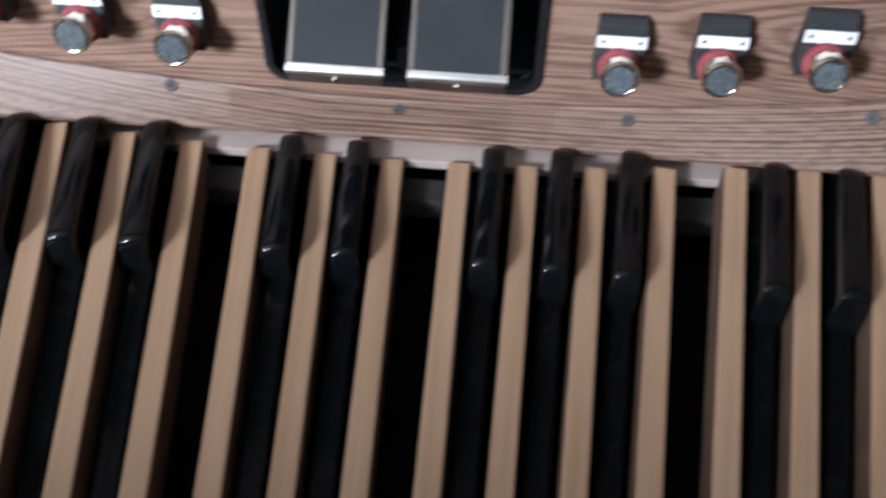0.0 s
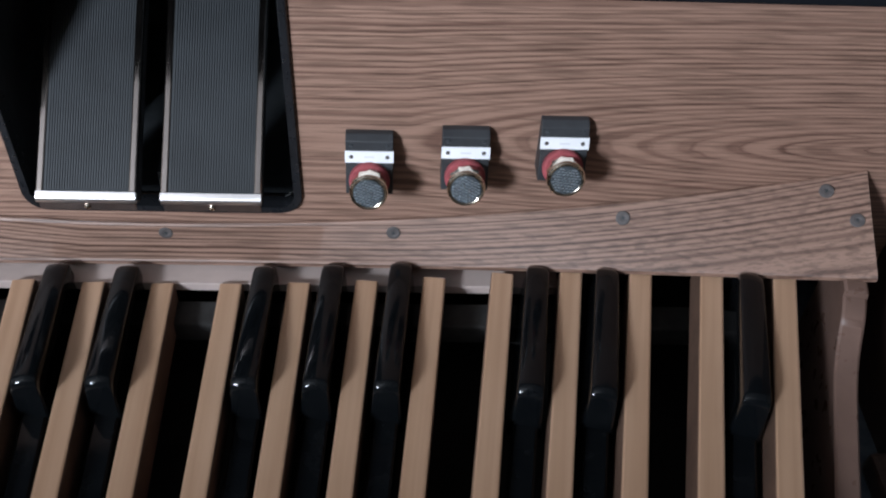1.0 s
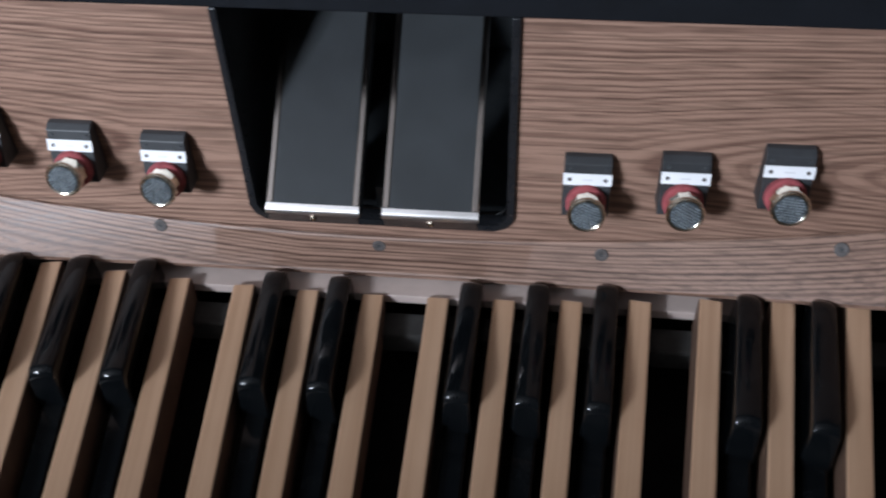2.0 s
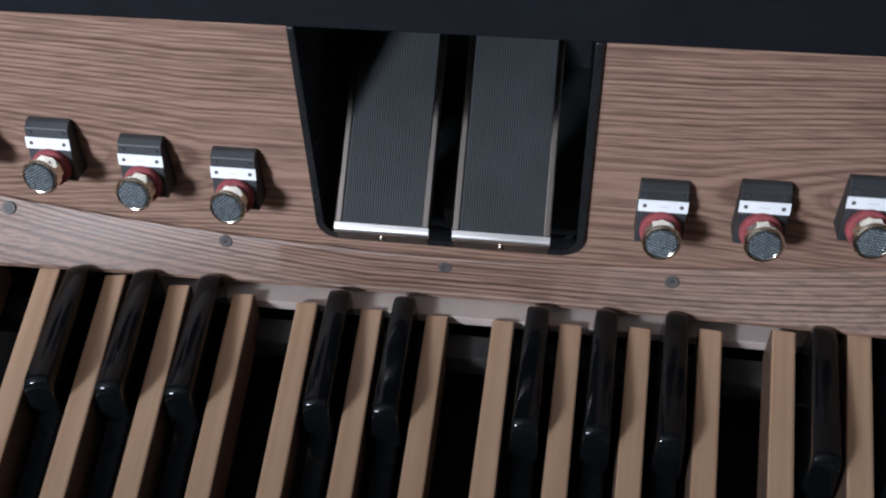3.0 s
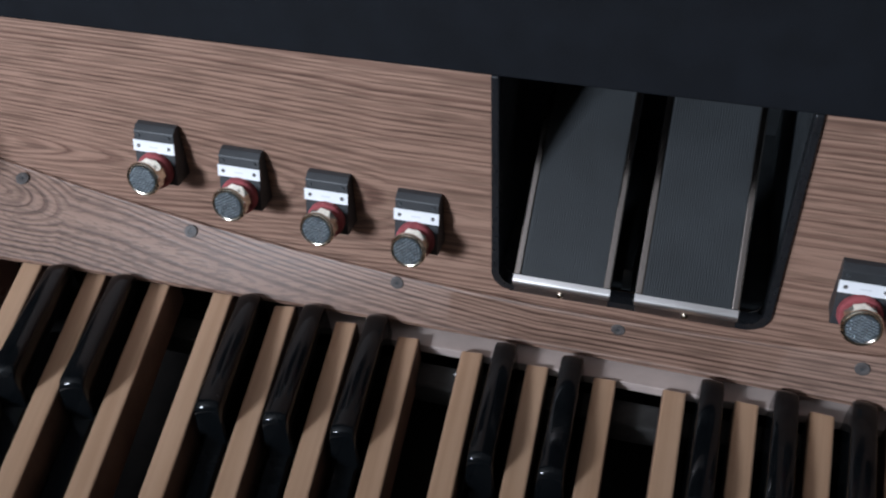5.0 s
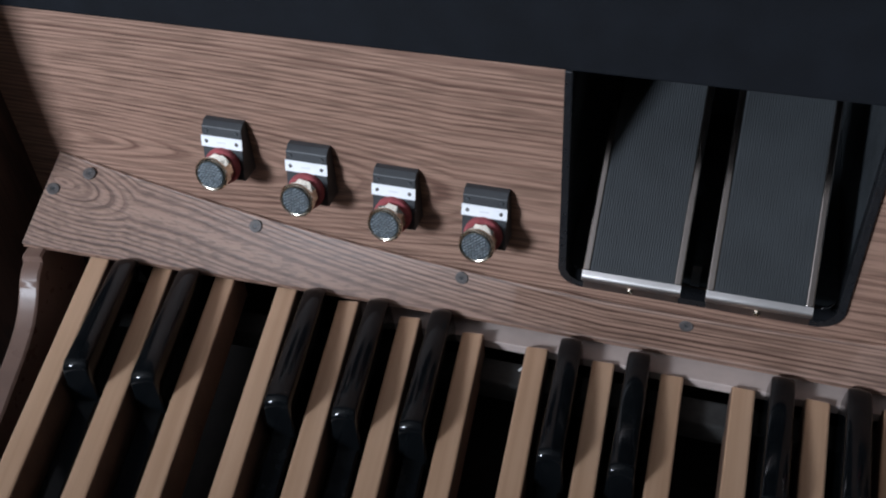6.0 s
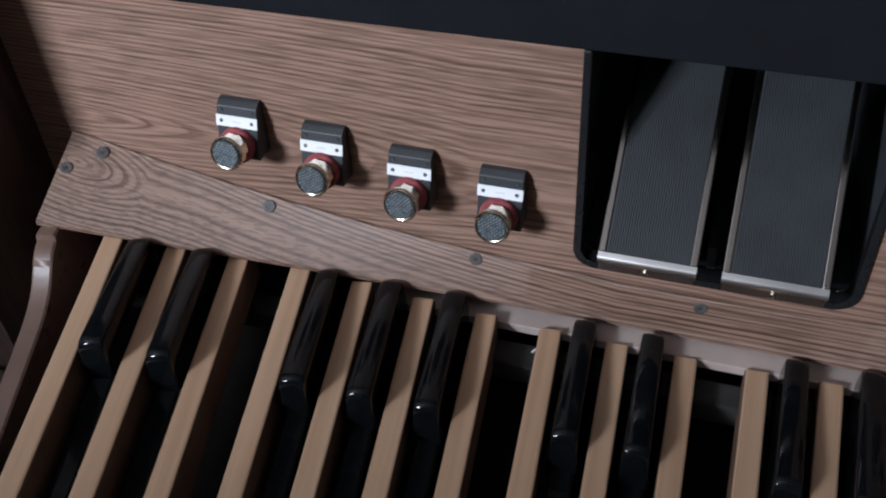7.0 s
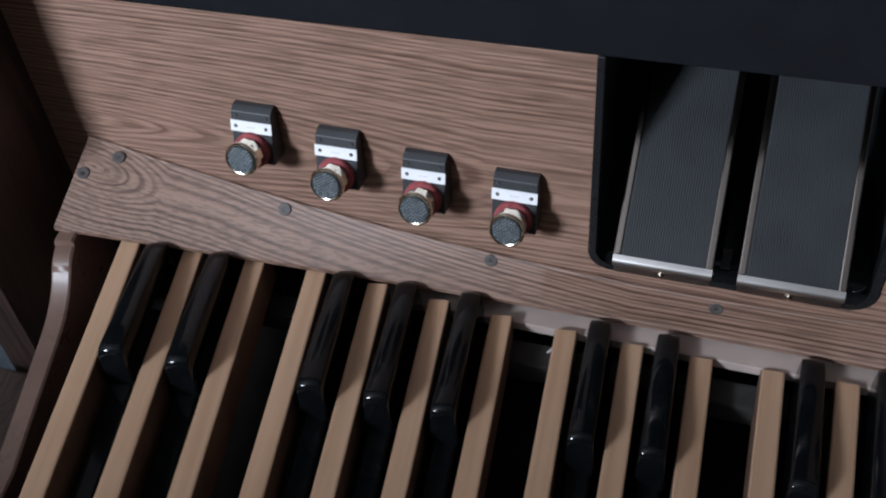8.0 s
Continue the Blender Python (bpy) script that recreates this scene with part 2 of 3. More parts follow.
def lofted(sections, bm=None):
    """Skin over cross-sections with equal point counts, closed at both ends."""
    bm = bm or bmesh.new()
    rows = [[bm.verts.new(p) for p in s] for s in sections]
    n = len(rows[0])
    for p, q in zip(rows, rows[1:]):
        for i in range(n):
            j = (i + 1) % n
            bm.faces.new((p[i], p[j], q[j], q[i]))
    bm.faces.new(rows[0])
    bm.faces.new(rows[-1][::-1])
    return bm


def empty(name, at, label, category, group=""):
    e = new(name)
    e.empty_display_size = 0.05
    e.location = at
    return tagged(e, label, category, group)


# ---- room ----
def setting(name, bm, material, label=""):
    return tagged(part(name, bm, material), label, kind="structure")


T = 0.12
setting("floor", box(ROOM_W - T, ROOM_E + T, ROOM_S - T, ROOM_N + T, -0.1, 0.0), M_CARPET, "blue-grey carpeted floor")
setting("ceiling", box(ROOM_W - T, ROOM_E + T, ROOM_S - T, ROOM_N + T, ROOM_H, ROOM_H + 0.1), M_CEIL, "plain pale ceiling")
setting("wall_north", box(ROOM_W - T, ROOM_E + T, ROOM_N, ROOM_N + T, 0, ROOM_H), M_WALL, "plain painted wall behind the organ")
setting("wall_west", box(ROOM_W - T, ROOM_W, ROOM_S, ROOM_N, 0, ROOM_H), M_WALL, "plain painted wall")
setting("wall_east", box(ROOM_E, ROOM_E + T, ROOM_S, ROOM_N, 0, ROOM_H), M_WALL, "plain painted wall")
wx0, wx1, wz0, wz1 = WIN_X - WIN_W / 2, WIN_X + WIN_W / 2, WIN_Z - WIN_H / 2, WIN_Z + WIN_H / 2
bm = box(ROOM_W - T, wx0, ROOM_S - T, ROOM_S, 0, ROOM_H)
box(wx1, ROOM_E + T, ROOM_S - T, ROOM_S, 0, ROOM_H, bm)
box(wx0, wx1, ROOM_S - T, ROOM_S, 0, wz0, bm)
box(wx0, wx1, ROOM_S - T, ROOM_S, wz1, ROOM_H, bm)
setting("wall_south", bm, M_WALL, "plain painted wall with a window opening")
bm = box(wx0, wx0 + 0.05, ROOM_S - 0.10, ROOM_S - 0.05, wz0, wz1)
box(wx1 - 0.05, wx1, ROOM_S - 0.10, ROOM_S - 0.05, wz0, wz1, bm)
box(wx0 + 0.05, wx1 - 0.05, ROOM_S - 0.10, ROOM_S - 0.05, wz0, wz0 + 0.05, bm)
box(wx0 + 0.05, wx1 - 0.05, ROOM_S - 0.10, ROOM_S - 0.05, wz1 - 0.05, wz1, bm)
setting("window_1", bm, M_FRAME, "white painted window frame")

# added and unseen: cuts part of the window light off the keys' heel ends
setting("wall_low", box(ROOM_W, ROOM_E, -0.64, -0.55, 0, 0.735), M_WALL, "added unseen low wall that shades the heel ends of the keys")

# ---- organ console ----
XC = -0.008                       # middle of the organ
FACE = 0.645                      # front of the kickboard
TOP = 0.4145                      # where the wood ends and the black knee panel begins
WELL = (-0.123, 0.1228, 0.186)     # opening for the swell shoes: west, east, bottom
WEST, EAST = -0.695, 0.690         # inner faces of the side panels

console = empty("organ_console", (0, 0, 0), "brown oak organ console with a black knee panel", "organ")

# kickboard with the opening for the swell shoes, rounded at its lower corners
CR = 0.016


def well_edge(grow=0.0):
    w, e, b = WELL[0] - grow, WELL[1] + grow, WELL[2] - grow
    r = CR + grow
    pts = [(w, TOP)]
    pts += [(w + r - r * math.cos(a), b + r - r * math.sin(a)) for a in [math.pi / 2 * k / 6 for k in range(7)]]
    pts += [(e - r + r * math.sin(a), b + r - r * math.cos(a)) for a in [math.pi / 2 * k / 6 for k in range(7)]]
    pts += [(e, TOP)]
    return pts


inner = well_edge()
outline = [(WEST, TOP), (WEST, 0.116), (EAST, 0.116), (EAST, TOP)] + inner[::-1]
part("kickboard", prism(outline, FACE, FACE + 0.018, "y"), M_KICK, console, "brown stained oak kickboard with strong grain")

rim_out, rim_in = well_edge(0.0025), well_edge(-0.0045)
part("well_bezel", prism(rim_out + rim_in[::-1], FACE - 0.004, FACE + 0.012, "y"), M_BEZEL, console, "black rounded bezel round the swell shoes", bevel=0.0015)
deep = FACE + 0.30
for x0, x1, y0, y1, z0, z1 in (
    (WELL[0] - 0.006, WELL[0], FACE + 0.0185, deep, WELL[2], 0.60),
    (WELL[1], WELL[1] + 0.006, FACE + 0.0185, deep, WELL[2], 0.60),
    (WELL[0] - 0.006, WELL[1] + 0.006, FACE + 0.0185, deep, WELL[2] - 0.006, WELL[2] - 0.0005),
    (WELL[0] - 0.006, WELL[1] + 0.006, deep + 0.0005, deep + 0.006, WELL[2] - 0.006, 0.60),
    (WELL[0] - 0.006, WELL[1] + 0.006, FACE + 0.0185, deep, 0.6005, 0.606),
):
    part("well_panel", box(x0, x1, y0, y1, z0, z1), M_BLACK_PAINT, console, "black panel lining the shoe recess")
part("knee_panel", box(WEST, EAST, FACE - 0.004, FACE + 0.014, TOP, 0.82), M_BLACK_CLOTH, console, "black cloth-covered knee panel", bevel=0.002)
part("back_panel", box(WEST, EAST, 1.16, 1.18, 0.02, 1.15), M_SIDE, console)
part("top_panel", box(WEST - 0.03, EAST + 0.03, FACE + 0.02, 1.18, 1.15, 1.18), M_SIDE, console)
part("upper_front", box(WEST, EAST, FACE + 0.02, FACE + 0.04, 0.82, 1.15), M_SIDE, console)
for s in (-1, 1):
    x = WEST if s < 0 else EAST
    a, b = sorted((x, x + s * 0.047))
    curve = [(0.500, 0.0), (0.497, 0.003), (0.497, 1.147), (0.500, 1.15), (1.18, 1.15), (1.18, 0.0)]
    part("side_panel", prism(curve, a, b, "x"), M_SIDE, console, "brown oak side panel with an upright front edge, its shade put into the colour")
    a, b = sorted((x - s * 0.025, x + s * 0.060))
    part("base_foot", box(a, b, 0.12, 0.487, 0.0, 0.03), M_SIDE, console, "brown wooden foot on the carpet, in the shade-darkened panel oak", bevel=0.006)

# toe board: follows the dished, radiating pedals in height and in plan
TRIM_W, TRIM_E = -0.643, 0.628


TRIM_Y = 0.6405                    # front of the toe board along its upper edge


def trim_front(x):
    u = x - XC
    return 0.637 - 0.225 * u * u


def trim_low(x):
    u = x - XC
    return 0.121 + 0.213 * u * u


def trim_high(x):
    return 0.168 + 0.192 * x * x


secs = []
N = 150
for k in range(N + 1):
    f = k / N
    xl = TRIM_W + (TRIM_E - TRIM_W) * f
    xh = (TRIM_W - 0.005) + (TRIM_E + 0.014 - TRIM_W) * f
    yl, yh = trim_front(xl), TRIM_Y
    zl, zh = trim_low(xl), trim_high(xh)
    secs.append([(xl, FACE - 0.001, zl - 0.005), (xl, yl + 0.0005, zl - 0.005), (xl, yl - 0.0005, zl - 0.0038), (xl, yl - 0.0005, zl + 0.0005), (xl, yl + 0.0008, zl + 0.002), (xh, yh - 0.001, zh - 0.002), (xh, yh + 0.001, zh), (xh, FACE - 0.001, zh)])
part("toe_board", lofted(secs), M_TRIM, console, "brown oak toe board with cathedral grain and plugged screws", smooth=True)


def trim_face(x, z):
    """Depth of the toe board's leaning face."""
    k = (z - trim_low(x)) / (trim_high(x) - trim_low(x))
    return trim_front(x) + (TRIM_Y - trim_front(x)) * k


def screw(parent, x, z, spin):
    e = 0.004
    y = trim_face(x, z) - 0.0012
    out = Vector(((trim_face(x + e, z) - trim_face(x - e, z)) / (2 * e), -1, (trim_face(x, z + e) - trim_face(x, z - e)) / (2 * e))).normalized()
    stand = Matrix.Translation((x, y, z)) @ out.to_track_quat("-Y", "Z").to_matrix().to_4x4() @ Matrix.Rotation(spin, 4, "Y")
    bm = turned([(0, -0.0001), (0.0024, -0.0001), (0.0030, -0.0004), (0.0058, -0.0004), (0.0065, -0.0001), (0.0067, 0.0035), (0, 0.0035)], 18)
    bm.transform(stand)
    head = part("screw_cap", bm, M_SCREW, parent, "dull grey screw head")
    bm = box(-0.0022, 0.0022, -0.0004, 0.0002, -0.0005, 0.0005)
    box(-0.0005, 0.0005, -0.0004, 0.0002, -0.0022, 0.0022, bm)
    bm.transform(stand)
    part("recess", bm, M_BLACK_PAINT, head, "dark cross recess")


for k, (x, z) in enumerate(((-0.6105, 0.2355), (-0.638, 0.231), (-0.432, 0.198), (-0.219, 0.171), (-0.004, 0.158), (0.209, 0.165), (0.421, 0.194), (0.600, 0.233), (0.621, 0.226))):
    screw(console, x, z, 0.7 * k)

# ---- pedalboard ----
board = empty("pedalboard", (XC, 0.4, 0), "concave radiating organ pedalboard of pale and black keys", "pedalboard")
board.matrix_world = Matrix.Identity(4)
STEP, TOE_Y = 0.0645, 0.614       # key spacing at the toes; line of the toe ends


def lean(i):
    """Sideways drift of key i for each metre towards the heel: the keys fan out towards the toes."""
    n = i - 10
    return 0.027 - 0.0288 * n - 0.0002 * n * n


def key_line(i, y):
    """Ground position on the line of key i (10 is the middle natural) at depth y."""
    return Vector((-0.009 + STEP * (i - 10) + (TOE_Y - y) * lean(i), y, 0))


def dish(i):
    return 0.117 + 0.0008 * (i - 10) ** 2


def key_pose(i):
    p = key_line(i, TOE_Y)
    return Matrix.Translation((p.x, p.y, dish(i))) @ Matrix.Rotation(math.atan(lean(i)), 4, "Z")


def natural_mesh():
    w, length = 0.0108, 0.60
    r = 0.0022
    prof = [(-w, -0.042), (-w, -r), (-w + r * 0.3, -r * 0.3), (-w + r, 0.0), (w - r, 0.0), (w - r * 0.3, -r * 0.3), (w, -r), (w, -0.042)]
    secs = [[(x, y, z - dz) for x, z in prof] for y, dz in ((0.0, 0.002), (-0.002, 0.0), (-0.3, 0.0), (-length, 0.0))]
    bm = lofted(secs)
    bmesh.ops.recalc_face_normals(bm, faces=list(bm.faces))
    me = bpy.data.meshes.new("natural_key")
    bm.to_mesh(me)
    bm.free()
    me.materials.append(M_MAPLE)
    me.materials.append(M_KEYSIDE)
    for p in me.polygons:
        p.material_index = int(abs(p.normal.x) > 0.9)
    return me


nat = natural_mesh()
for i in range(1, 20):
    ob = new("natural_key", nat)
    ob.parent = board
    ob.matrix_basis = key_pose(i)


def cap_mesh(front, toe):
    """Raised part of a sharp: a narrow crowned top that falls gently towards the toe, sloping flanks, a rounded front at `front`."""
    high, low = 0.0268, 0.0165
    body = [(toe, 0.004, 0.0098), (toe - 0.0015, 0.0088, 0.0106), (toe - 0.004, 0.0122, 0.0111), (toe - 0.009, 0.0150, 0.0115), (toe - 0.018, low, 0.0117)]
    R = 0.0095
    back = front + R
    body += [(toe - 0.018 + (back - toe + 0.018) * k / 4, low + (high - low) * k / 4, 0.0117 + 0.0003 * k / 4) for k in range(1, 5)]
    for k in range(1, 17):
        a = math.pi * 0.47 * k / 16
        body.append((back - R * math.sin(a), high - R + R * math.cos(a), 0.0120))
    body += [(front - 0.0012, -0.004, 0.0118), (front - 0.0025, -0.022, 0.0115)]
    r, base, crown = 0.0030, -0.034, 0.024
    secs = []
    for y, h, w in body:
        half = []
        top = w - r
        tip = math.asin(top / crown)
        for k in range(6):                                # crown from the middle outwards
            x = top * k / 5
            half.append((x, h - x * x / (2 * crown)))
        drop = half[-1][1]
        for k in range(1, 6):                             # rounded shoulder
            a = tip + (math.radians(84) - tip) * k / 5
            half.append((top + r * (math.sin(a) - math.sin(tip)), drop - r * (math.cos(tip) - math.cos(a))))
        half.append((w + 0.0030, base))
        secs.append([(-x, y, z) for x, z in half[:0:-1]] + [(x, y, z) for x, z in half])
    bm = lofted(secs)
    bmesh.ops.recalc_face_normals(bm, faces=list(bm.faces))
    me = bpy.data.meshes.new("cap")
    bm.to_mesh(me)
    bm.free()
    me.materials.append(M_EBONY)
    for p in me.polygons:
        p.use_smooth = len(p.vertices) == 4
    return me


def stick_mesh():
    w = 0.0105
    prof = [(-w, -0.060), (-w, -0.0205), (-w + 0.002, -0.0185), (w - 0.002, -0.0185), (w, -0.0205), (w, -0.060)]
    bm = prism(prof, -0.60, 0.0, "y")
    bmesh.ops.recalc_face_normals(bm, faces=list(bm.faces))
    me = bpy.data.meshes.new("sharp_key")
    bm.to_mesh(me)
    bm.free()
    me.materials.append(M_EBONY)
    return me


stick = stick_mesh()
for n in range(1, 19):
    if n % 7 in (3, 0):           # no sharp between E and F, B and C
        continue
    ob = new("sharp_key", stick)
    ob.parent = board
    ob.matrix_basis = key_pose(n + 0.5)
    under = trim_front(key_line(n + 0.5, 0.58).x) - TOE_Y      # the outer caps end below the toe board's edge
    c = new("cap", cap_mesh(-0.1385 - 0.00083 * (n - 9.5) ** 2, min(0.013, under)))
    c.parent = ob
    tagged(c, "glossy black lacquered sharp with a rounded front")

# cheeks: boards beside the outer keys, high under the toe board and scooped down towards the heel
def cheek(x, slant):
    """An end board whose middle lies at x at the scoop's top and drifts by slant for each metre towards the heel."""
    p, q = Vector((x - 0.084 * slant, TOE_Y, 0)), Vector((x + 0.43 * slant, 0.1, 0))
    d = (p - q).normalized()
    out = Vector((d.y, -d.x, 0))
    hw = 0.0102
    line = [(0.600, 0.200), (0.541, 0.200), (0.538, 0.199), (0.5365, 0.1935), (0.530, 0.191), (0.522, 0.186), (0.514, 0.178), (0.506, 0.170), (0.497, 0.1625), (0.484, 0.155), (0.464, 0.1475), (0.435, 0.140), (0.39, 0.129), (0.33, 0.114), (0.05, 0.106)]
    fine = []
    for k, (a, b) in enumerate(zip(line, line[1:])):
        n = 4 if 4 <= k <= 11 else 1
        before, after = line[max(0, k - 1)], line[min(len(line) - 1, k + 2)]
        for j in range(n):
            f = j / n
            slope_a, slope_b = (b[1] - before[1]) / (b[0] - before[0]) * (b[0] - a[0]), (after[1] - a[1]) / (after[0] - a[0]) * (b[0] - a[0])
            h = a[1] if n == 1 else (2 * f**3 - 3 * f * f + 1) * a[1] + (f**3 - 2 * f * f + f) * slope_a + (3 * f * f - 2 * f**3) * b[1] + (f**3 - f * f) * slope_b
            fine.append((a[0] + (b[0] - a[0]) * f, h))
    fine.append(line[-1])
    secs = []
    for y, h in fine:
        c = p + d * ((y - p.y) / d.y)
        z = h
        s = []
        for off, zz in ((-hw, 0.02), (-hw, z - 0.002), (-hw + 0.002, z), (hw - 0.002, z), (hw, z - 0.002), (hw, 0.02)):
            v = c + out * off
            s.append((v.x, v.y, zz))
        secs.append(s)
    part("cheek", lofted(secs), M_CHEEK, board, "brown oak end cheek with a scooped top", smooth=True)


cheek(-0.629, 0.19)
cheek(0.609, -0.205)

# rails across the toes: a pale wooden one behind the keys, dark felt under them; added base and plinth near-black for
# shade
part("toe_rail", box(-0.33, 0.37, 0.6165, 0.66, 0.102, 0.1125), M_PALE, board, "pale unfinished wooden rail behind the key ends", bevel=0.001)
part("felt_rail", box(-0.62, 0.60, 0.583, 0.613, 0.066, 0.092), M_FELT, board, "dark felt strip under the key ends", bevel=0.003)
part("plinth", box(-0.64, 0.62, 0.6605, 0.68, 0.0, 0.1155), M_BASE, console, "added panel behind the pedalboard, near-black for the shade there")
part("base_board", box(-0.62, 0.60, 0.02, 0.655, 0.004, 0.016), M_BASE, board, "added base under the keys, near-black for the shade in the gaps")

# ---- swell shoes ----
def shoe(x0, x1, label):
    tilt = radians(38)
    e = empty("expression_pedal", ((x0 + x1) / 2, 0.606, 0.2285), label, "organ pedal", "expression pedals")
    e.rotation_euler = (tilt, 0, 0)
    w, L = (x1 - x0) / 2, 0.285
    part("body", box(-w + 0.001, w - 0.001, 0.003, L, -0.021, -0.0018), M_BLACK_PAINT, e)
    for s in (-1, 1):
        a, b = sorted((s * w, s * (w - 0.0062)))
        part("edge_strip", box(a, b, 0.0075, L, -0.006, 0.0012), M_STEEL, e, "polished steel edge strip", bevel=0.0012)
    R = 0.0052
    nose = [(0.0078, -0.004), (0.0078, 0.0012)] + [(R - 0.0012 - R * math.sin(a), 0.0012 - R + R * math.cos(a)) for a in [math.pi * 0.62 * k / 10 for k in range(11)]]
    part("front_lip", prism(nose, -w, w, "x"), M_LIP, e, "polished steel front lip", smooth=True)
    # the plate hangs upright under the tilted tread
    upright = Matrix.Translation((0, 0.0, -0.0036)) @ Matrix.Rotation(-tilt, 4, "X")
    fp = box(-w + 0.0012, w - 0.0012, 0.0, 0.0025, -0.0098, 0.0)
    fp.transform(upright)
    front = part("front_plate", fp, M_STEEL_DULL, e, "dull metal front plate", bevel=0.0006)
    bm = turned([(0, -0.0022), (0.0018, -0.002), (0.003, -0.0008), (0.003, 0.0005), (0, 0.0005)], 12)
    bm.transform(upright @ Matrix.Translation((0, -0.0002, -0.0052)))
    part("screw", bm, M_CHROME, front, "small bright screw")
    # rubber tread: a mat with lengthwise ribs
    bm = box(-w + 0.0066, w - 0.0066, 0.0077, L - 0.004, -0.0017, -0.0002)
    ribs = 32
    span = 2 * (w - 0.0074)
    for k in range(ribs):
        c = -span / 2 + span * (k + 0.5) / ribs
        g = span / ribs * 0.30
        prism([(c - g, -0.0003), (c - g * 0.6, 0.0006), (c + g * 0.6, 0.0006), (c + g, -0.0003)], 0.0085, L - 0.006, "y", bm)
    part("tread", bm, M_RUBBER, e, "dark ribbed rubber tread")
    return e


shoe(-0.0980, -0.0130, "black swell shoe with ribbed rubber tread and steel edges")
shoe(0.0080, 0.0945, "black swell shoe with ribbed rubber tread and steel edges")
for x in (-0.0025,):
    bm = box(x - 0.004, x + 0.004, 0.66, 0.90, 0.19, 0.215)
    part("well_divider", bm, M_BLACK_PAINT, console)

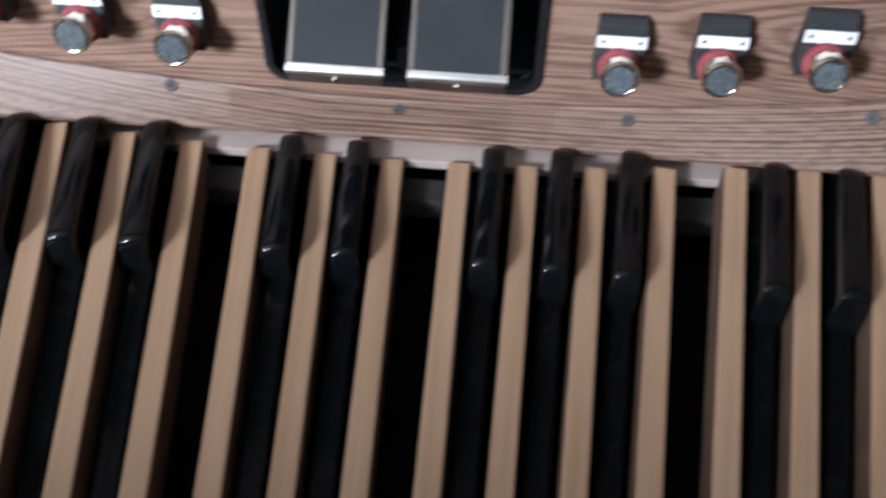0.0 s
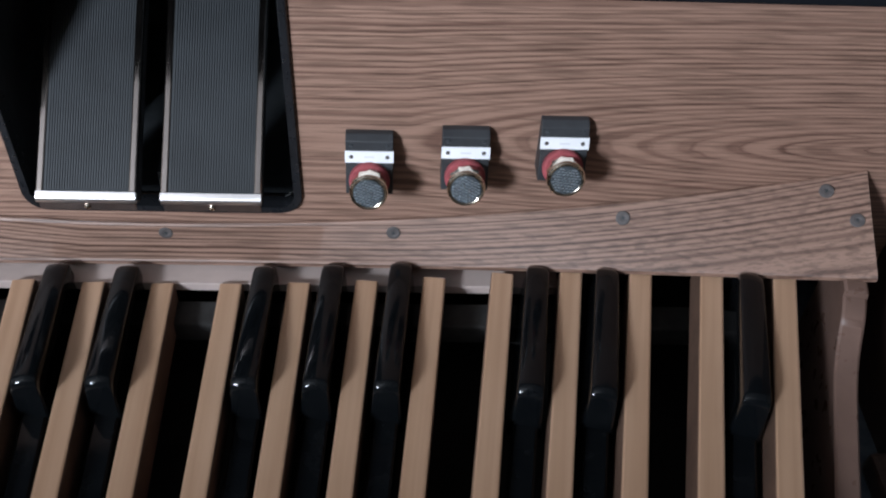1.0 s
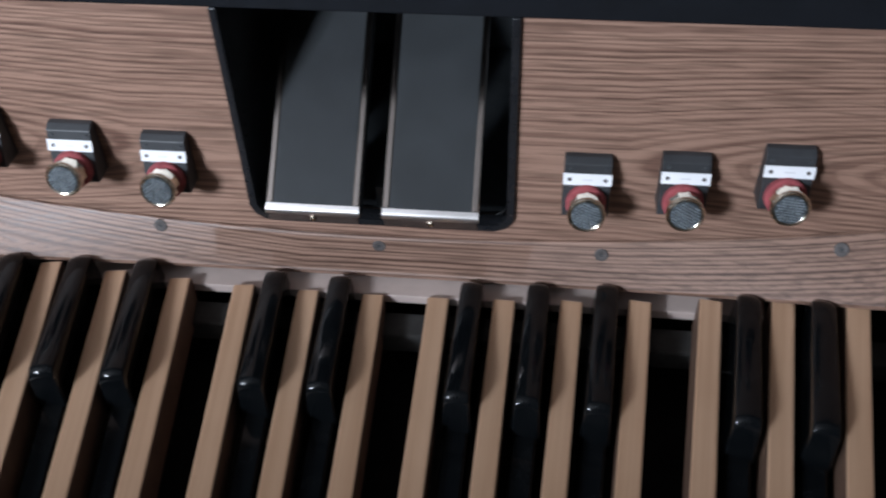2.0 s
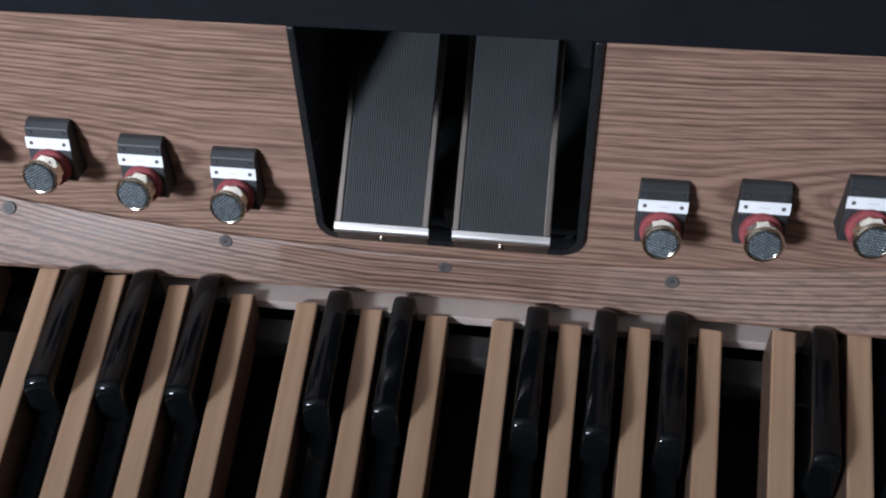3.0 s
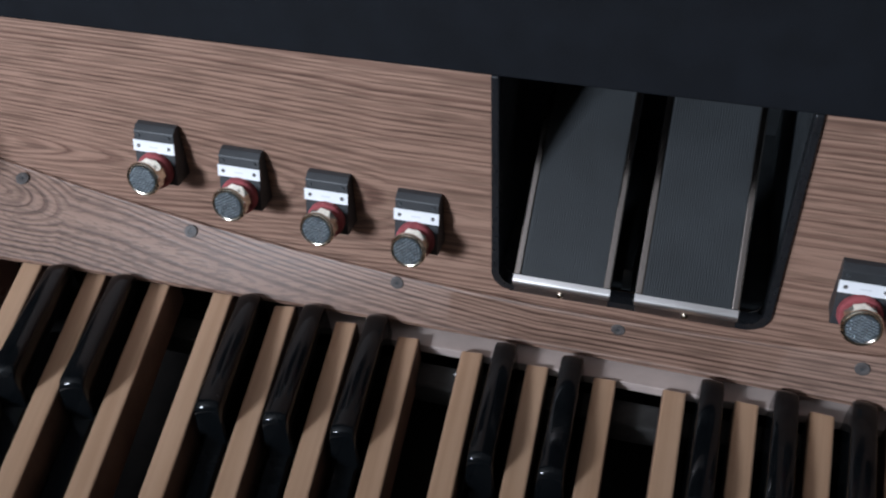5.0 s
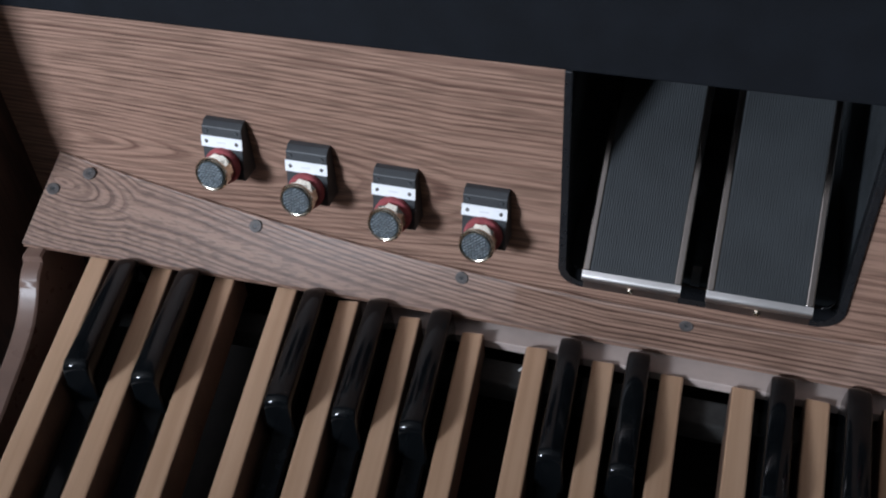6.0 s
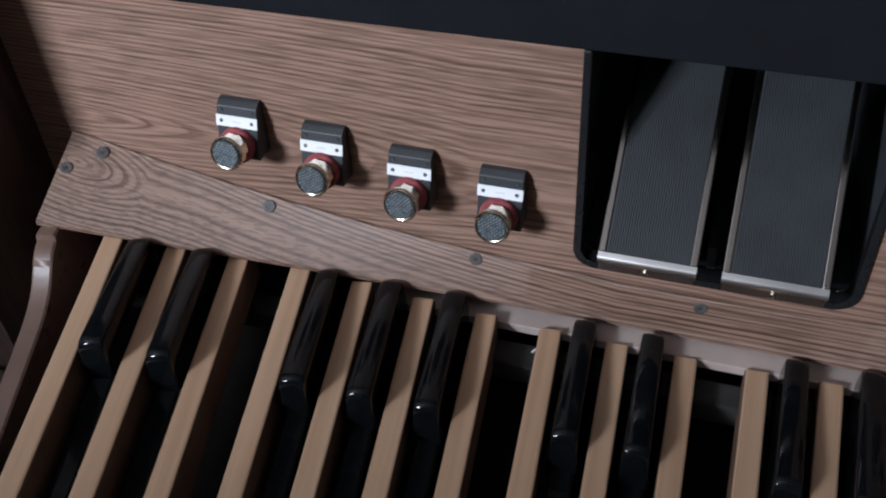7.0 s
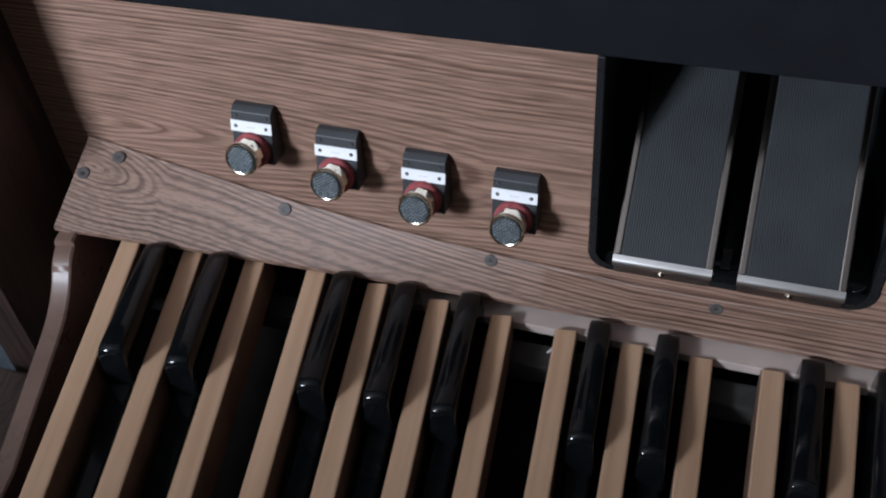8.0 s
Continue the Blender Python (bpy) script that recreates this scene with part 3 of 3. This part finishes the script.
# ---- toe studs ----
def toe_stud():
    e = empty("toe_stud", (0, 0, 0), "chrome toe stud on a charcoal bracket with a white label", "toe stud", "toe studs")
    lean = radians(15)
    s, c = math.sin(lean), math.cos(lean)
    face0 = (-0.012, -0.004)
    length = 0.050

    def on(d, up=0.0):
        return (face0[0] - d * s - up * c, face0[1] - d * c + up * s)

    low = on(length)
    prof = [(0.0, 0.0), (-0.006, 0.0), face0, low, (low[0] + 0.002, low[1] - 0.002), (0.0, low[1] - 0.003)]
    part("bracket", prism(prof, -0.0205, 0.0205, "x"), M_BRACKET, e, "charcoal wedge-shaped bracket", bevel=0.0008)
    # label plate with its two screws
    a, b = on(0.0085, 0.0002), on(0.0195, 0.0002)
    a2, b2 = on(0.0085, 0.0014), on(0.0195, 0.0014)
    plate = part("label_plate", prism([a, a2, b2, b], -0.0210, 0.0210, "x"), M_LABEL, e, "white label plate", bevel=0.0002)
    turn = Matrix.Rotation(-lean, 4, "X")
    for x in (-0.0155, 0.0155):
        for d, up, host, name in ((0.014, 0.0014, plate, "screw"), (0.0040, 0.0002, e, "screw")):
            p = on(d, up)
            bm = turned([(0, -0.0008), (0.0014, -0.0008), (0.0019, 0.0), (0.0019, 0.0004), (0, 0.0004)], 10)
            bm.transform(Matrix.Translation((x, p[0], p[1])) @ turn)
            part(name, bm, M_SCREW if host is plate else M_BLACK_PAINT, host, "tiny dark screw")
    bm = bmesh.new()
    q0, q1 = on(0.0132, 0.0014), on(0.0148, 0.0014)
    r0, r1 = on(0.0132, 0.0017), on(0.0148, 0.0017)
    prism([q0, r0, r1, q1], -0.0045, 0.0045, "x", bm)
    part("label_bar", bm, M_INK, plate, "faint grey bar of lettering")
    m = Matrix.Translation((0, *on(0.0365))) @ turn
    bm = turned([(0, 0.001), (0.0175, 0.001), (0.0179, -0.001), (0.0175, -0.0055), (0.0160, -0.0070), (0.010, -0.0070)], 28)
    bm.transform(m)
    part("collar", bm, M_RED, e, "red felt collar", smooth=False)
    bm = turned([(0.0115, -0.004), (0.0115, -0.0080), (0.0138, -0.0088), (0.0152, -0.0100), (0.0152, -0.0205), (0.0146, -0.0215), (0.010, -0.0215)], 10)
    bm.transform(m)
    knob = part("stud_cap", bm, M_CHROME, e, "faceted warm chrome stud cap")
    bm = turned([(0.0120, -0.0205), (0.0150, -0.0207), (0.0164, -0.0217), (0.0167, -0.0232), (0.0163, -0.0249), (0.0152, -0.0259), (0.0140, -0.0258), (0.0130, -0.0250), (0.0, -0.0250)], 32)
    bm.transform(m)
    part("rim", bm, M_CHROME, knob, "polished rim", smooth=True)
    bm = turned([(0, -0.0253), (0.0129, -0.0253), (0.0129, -0.0262), (0, -0.0264)], 28)
    bm.transform(m)
    part("grip_face", bm, M_GRIP, knob, "dark knurled face")
    bm = bmesh.new()
    for r in range(-5, 6):
        z = r * 0.0025
        for k in range(-6, 7):
            x = k * 0.0031 + (0.00155 if r % 2 else 0.0)
            if x * x + z * z > 0.0120 ** 2:
                continue
            prism([(x - 0.0013, z - 0.0006), (x + 0.0007, z - 0.0006), (x + 0.0013, z + 0.0006), (x - 0.0007, z + 0.0006)], -0.0262, -0.0271, "y", bm)
    bm.transform(m)
    part("knurling", bm, M_BUMP, knob, "rows of small raised bars")
    return e


first = toe_stud()
LEAN = radians(15)
AXIS = Matrix.Translation((0, -0.012 - 0.0365 * math.sin(LEAN), -0.004 - 0.0365 * math.cos(LEAN))) @ Matrix.Rotation(-LEAN, 4, "X")
STUDS = [(-0.443, 0.3200, 4), (-0.360, 0.3050, -30), (-0.276, 0.2925, 12), (-0.191, 0.2850, -38), (0.188, 0.2815, 20), (0.271, 0.2880, 28), (0.355, 0.3005, 6)]     # place on the kickboard; how far each face is screwed round
for k, (x, z, spin) in enumerate(STUDS):
    m = Matrix.Translation((x, FACE, z))
    stud = first if k == 0 else copy_thing(first, m)
    stud.matrix_basis = m
    for ob in stud.children_recursive:
        if ob.name.startswith("stud_cap"):
            ob.matrix_basis = AXIS @ Matrix.Rotation(radians(spin), 4, "Y") @ AXIS.inverted()

# ---- scrap on the felt rail ----
scrap = box(-0.0040, 0.0, -0.0011, 0.0011, 0.0, 0.0006)
box(0.0, 0.0034, -0.0008, 0.0012, 0.0002, 0.0008, scrap)
scrap.transform(pose(-0.152, 0.606, 0.0921, 0, 0, 58))
tagged(part("paper_scrap", scrap, M_LABEL), "tiny white paper scrap lying on the dark felt rail", "paper scrap")
